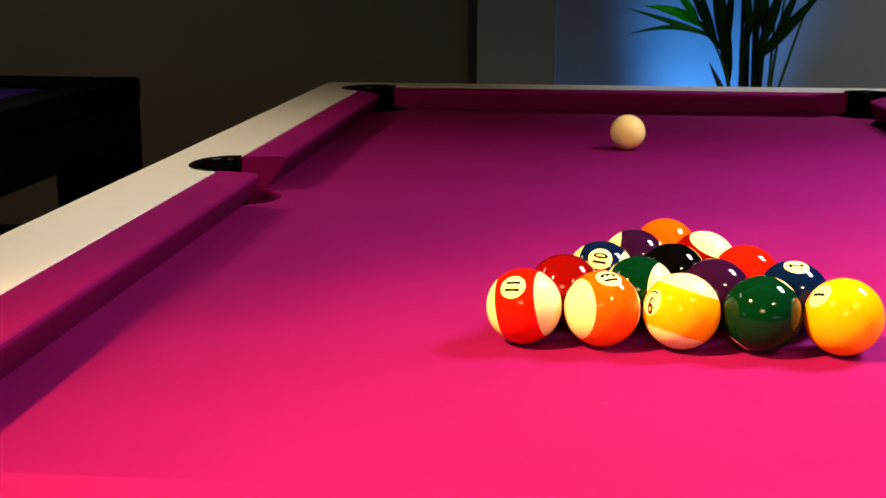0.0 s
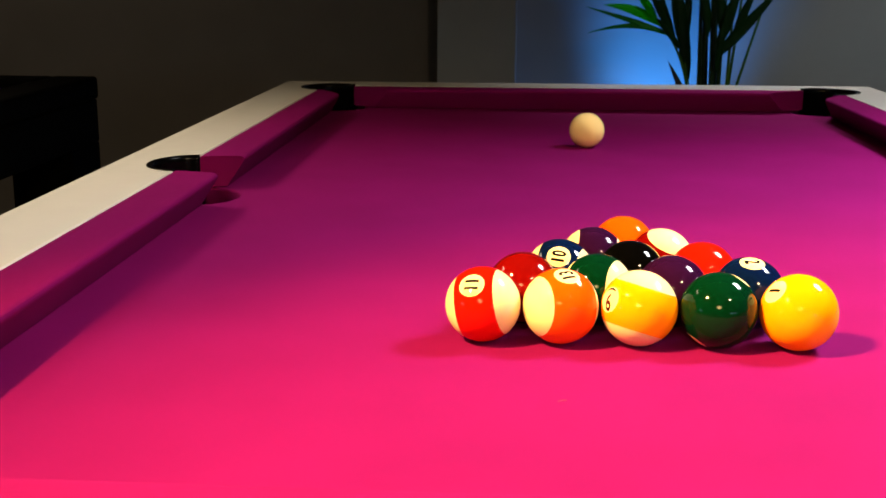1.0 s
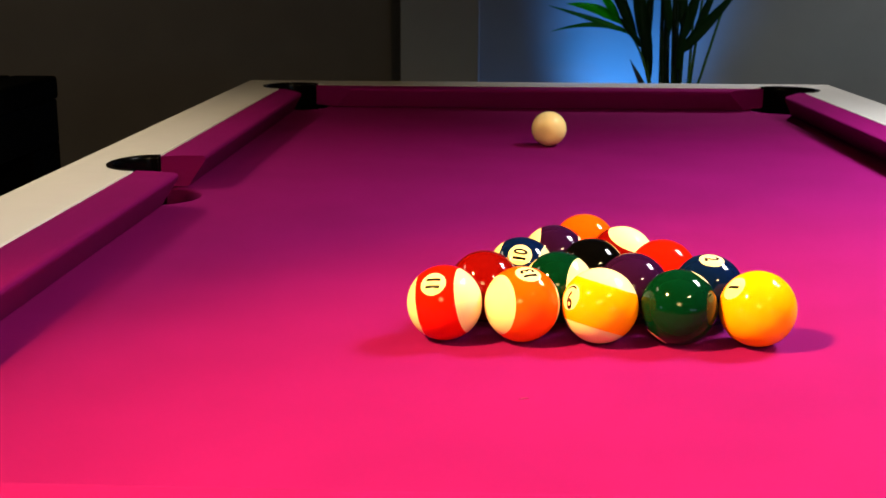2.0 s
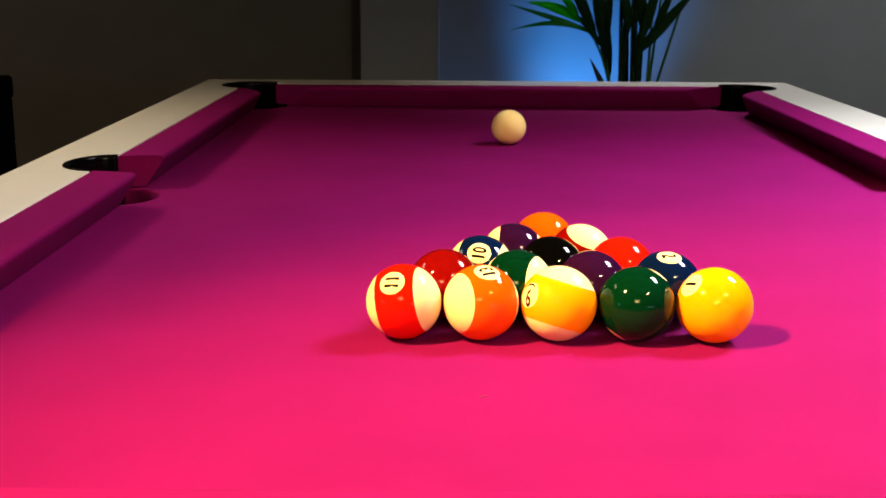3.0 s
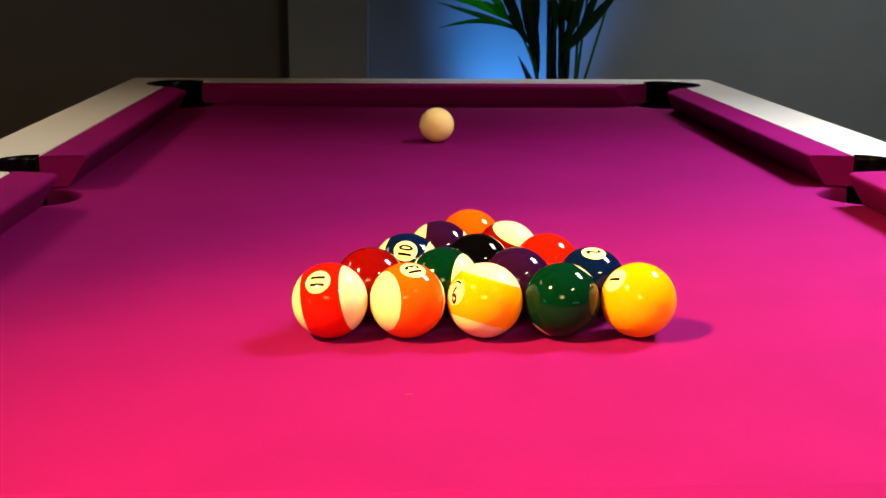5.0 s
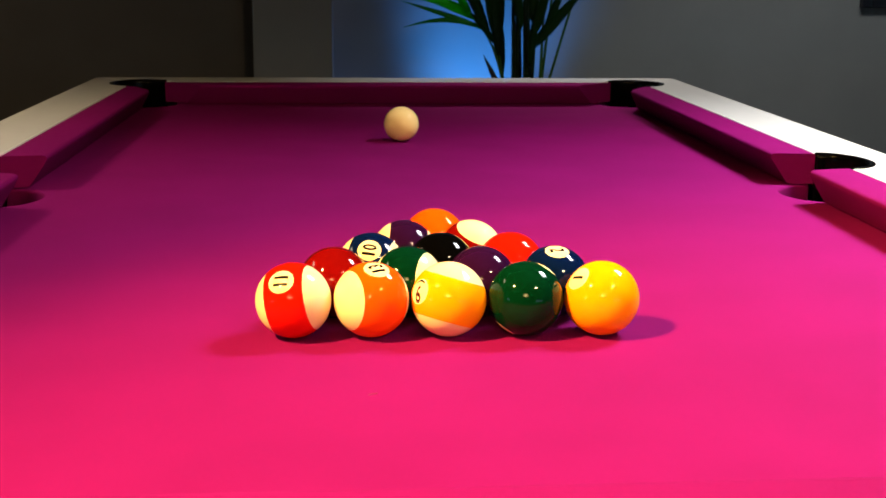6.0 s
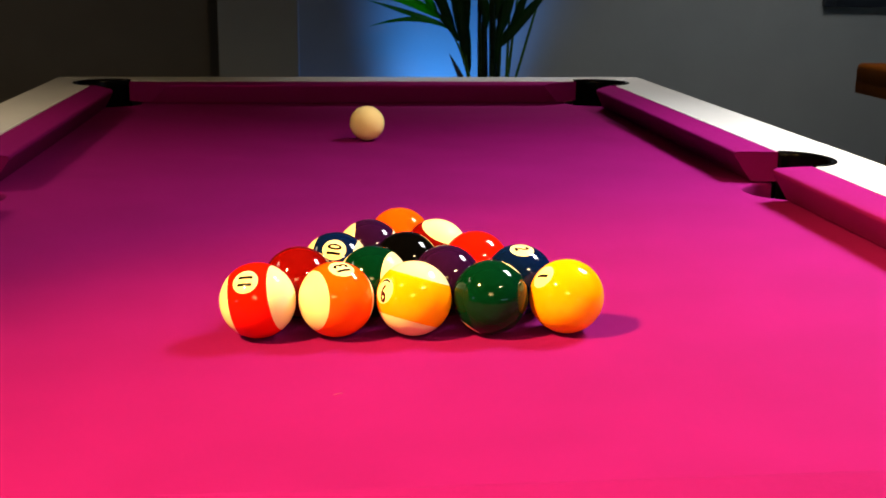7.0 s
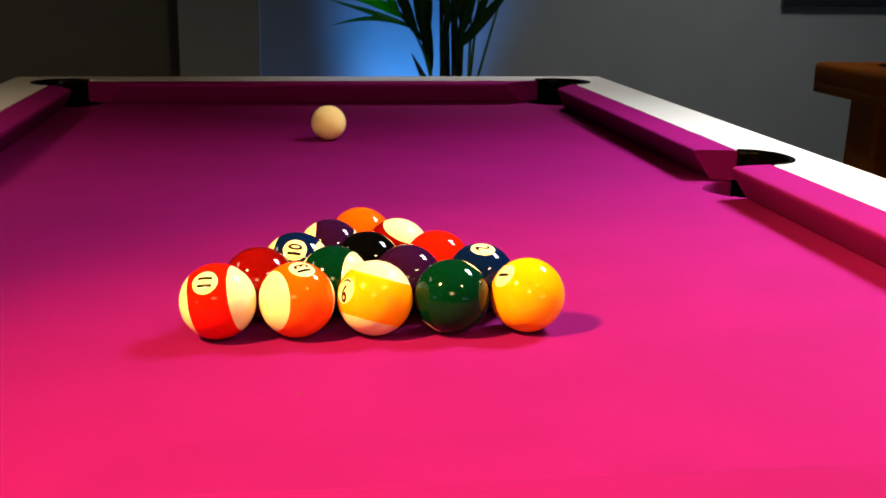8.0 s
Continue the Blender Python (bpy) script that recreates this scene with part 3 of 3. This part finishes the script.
canes = [cane(*c) for c in ((0.482, 0.476, 0.0085, -0.02), (0.513, 0.505, 0.009, 0.05), (0.541, 0.538, 0.008, 0.05), (0.552, 0.556, 0.0072, 0.045), (0.497, 0.498, 0.010, 0.02), (0.519, 0.512, 0.0075, -0.03), (0.531, 0.528, 0.009, 0.03), (0.546, 0.552, 0.008, -0.01),
                            (0.558, 0.566, 0.005, 0.04), (0.572, 0.580, 0.0060, -0.03), (0.584, 0.612, 0.0060, 0.01), (0.602, 0.680, 0.0055, -0.04))]
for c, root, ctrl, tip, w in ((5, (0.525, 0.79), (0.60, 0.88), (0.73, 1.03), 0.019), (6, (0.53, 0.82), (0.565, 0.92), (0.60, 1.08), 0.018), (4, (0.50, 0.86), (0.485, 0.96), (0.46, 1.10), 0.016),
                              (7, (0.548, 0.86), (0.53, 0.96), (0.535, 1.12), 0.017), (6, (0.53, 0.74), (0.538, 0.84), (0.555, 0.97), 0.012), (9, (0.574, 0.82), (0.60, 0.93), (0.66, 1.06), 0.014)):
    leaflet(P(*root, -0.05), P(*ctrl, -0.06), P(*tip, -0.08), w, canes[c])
leaflet(P(0.455, 0.62, -0.05), P(0.41, 0.71, -0.06), P(0.373, 0.782, -0.06), 0.010, palm, DRY)

# ---- picture on the wall ----
pic = thing("picture_frame", 2.29, WALL_Y, 0.93, "dark framed picture hanging on the grey wall", "picture")
part("frame", box(-0.45, -0.41, -0.03, 0, 0, 0.6, 0.003), FRAME_DARK, pic)
part("frame", box(0.41, 0.45, -0.03, 0, 0, 0.6, 0.003), FRAME_DARK, pic)
part("frame", box(-0.4095, 0.4095, -0.03, 0, 0, 0.04, 0.003), FRAME_DARK, pic)
part("frame", box(-0.4095, 0.4095, -0.03, 0, 0.56, 0.6, 0.003), FRAME_DARK, pic)
part("print", box(-0.4095, 0.4095, -0.015, -0.001, 0.0405, 0.5595), PRINT, pic, "dark blue print")

# ---- lit screens on the walls behind the camera ----
def wall_screen(x, y, z, turn, width, height, label):
    t = thing("wall_screen", x, y, z, label, "screen", "wall screens")
    t.rotation_euler.z = radians(turn)
    part("housing", box(-width / 2 - 0.02, width / 2 + 0.02, 0.0, 0.035, -height / 2 - 0.02, height / 2 + 0.02, 0.004), METAL, t)
    part("screen", box(-width / 2, width / 2, 0.036, 0.039, -height / 2, height / 2), SCREEN, t, "pale blue lit screen")


wall_screen(-3.5, -2.46, 1.27, -90, 0.62, 0.36, "black-framed wall screen glowing pale blue")
wall_screen(2.0, -4.1, 1.25, 0, 0.75, 0.36, "black-framed wall screen glowing pale blue")
wall_screen(3.0, -4.1, 1.25, 0, 0.75, 0.36, "black-framed wall screen glowing pale blue")

# ---- lint on the cloth ----
lint = tagged(link_mesh("lint", tube(bend((-0.003, -0.0015, 0), (0, 0.001, 0.0003), (0.003, 0.001, 0), 8), [0.0003] * 9, 5), LINT), "tiny pale thread of lint on the cloth", "lint")
lint.location = (-0.072, -0.739, CLOTH + 0.00025)

# ---- lamp housings under the ceiling ----
for key, (eye, target) in LAMPS.items():
    e = Vector(eye)
    if key in ("panel", "bar", "front"):
        # front is the added fill, housed like the panel
        hx, hy, shape = dict(panel=(0.33, 0.24, "panel"), bar=(0.17, 0.06, "bar"), front=(1.02, 0.32, "panel"))[key]
        lamp_box = thing(shape + "_lamp", *eye, "black rectangular " + shape + " lamp hung under the ceiling", "lamp")
        lamp_box.matrix_world = look(eye, target)
        part("housing", box(-hx, hx, -hy, hy, 0.004, 0.05, 0.004), METAL, lamp_box)
        rise = look(eye, target).to_3x3().inverted() @ Vector((0, 0, CEIL - e.z))
        for sx in (-1, 1):
            part("hanger", tube([(sx * hx * 0.5, 0, 0.045), (sx * hx * 0.5 + rise.x, rise.y, rise.z)], [0.006, 0.006], 8), METAL, lamp_box)
    else:
        # the two added wall lamps get the same housing as the other spots
        can = thing("spot_lamp", *eye, "small black ceiling spotlight", "lamp", "ceiling spotlights")
        can.matrix_world = look(eye, target)
        part("shade", lathe([(0.03, 0.12), (0.055, 0.11), (0.06, 0.06), (0.06, 0.01), (0.056, 0.01), (0.056, 0.055), (0.02, 0.06)], 24), METAL, can, "", True)
        up = Vector((0, 0, CEIL - e.z))
        loc = can.matrix_world.to_3x3().inverted() @ up
        part("stalk", tube([(0, 0, 0.10), tuple(loc)], [0.008, 0.008], 8), METAL, can)
up_can = thing("floor_uplight", *UPLIGHT, 0, "small black floor uplight glowing blue behind the palm", "lamp")
part("base", lathe([(0.05, 0.0), (0.052, 0.01), (0.02, 0.02), (0.02, 0.04)], 24), METAL, up_can)
part("shade", lathe([(0.03, 0.042), (0.045, 0.05), (0.048, 0.11), (0.045, 0.11), (0.04, 0.06), (0.01, 0.055)], 24), METAL, up_can)
# housing of the added blue lamp, out of sight behind the table
fill_can = thing("floor_uplight", UPLIGHT[0], 2.91, 0, "added small black uplight, unseen, tinting the grey wall blue", "lamp")
part("base", lathe([(0.04, 0.0), (0.042, 0.01), (0.016, 0.02), (0.016, 0.04)], 24), METAL, fill_can)
part("shade", lathe([(0.025, 0.042), (0.038, 0.05), (0.04, 0.11), (0.037, 0.11), (0.033, 0.06), (0.01, 0.055)], 24), METAL, fill_can)
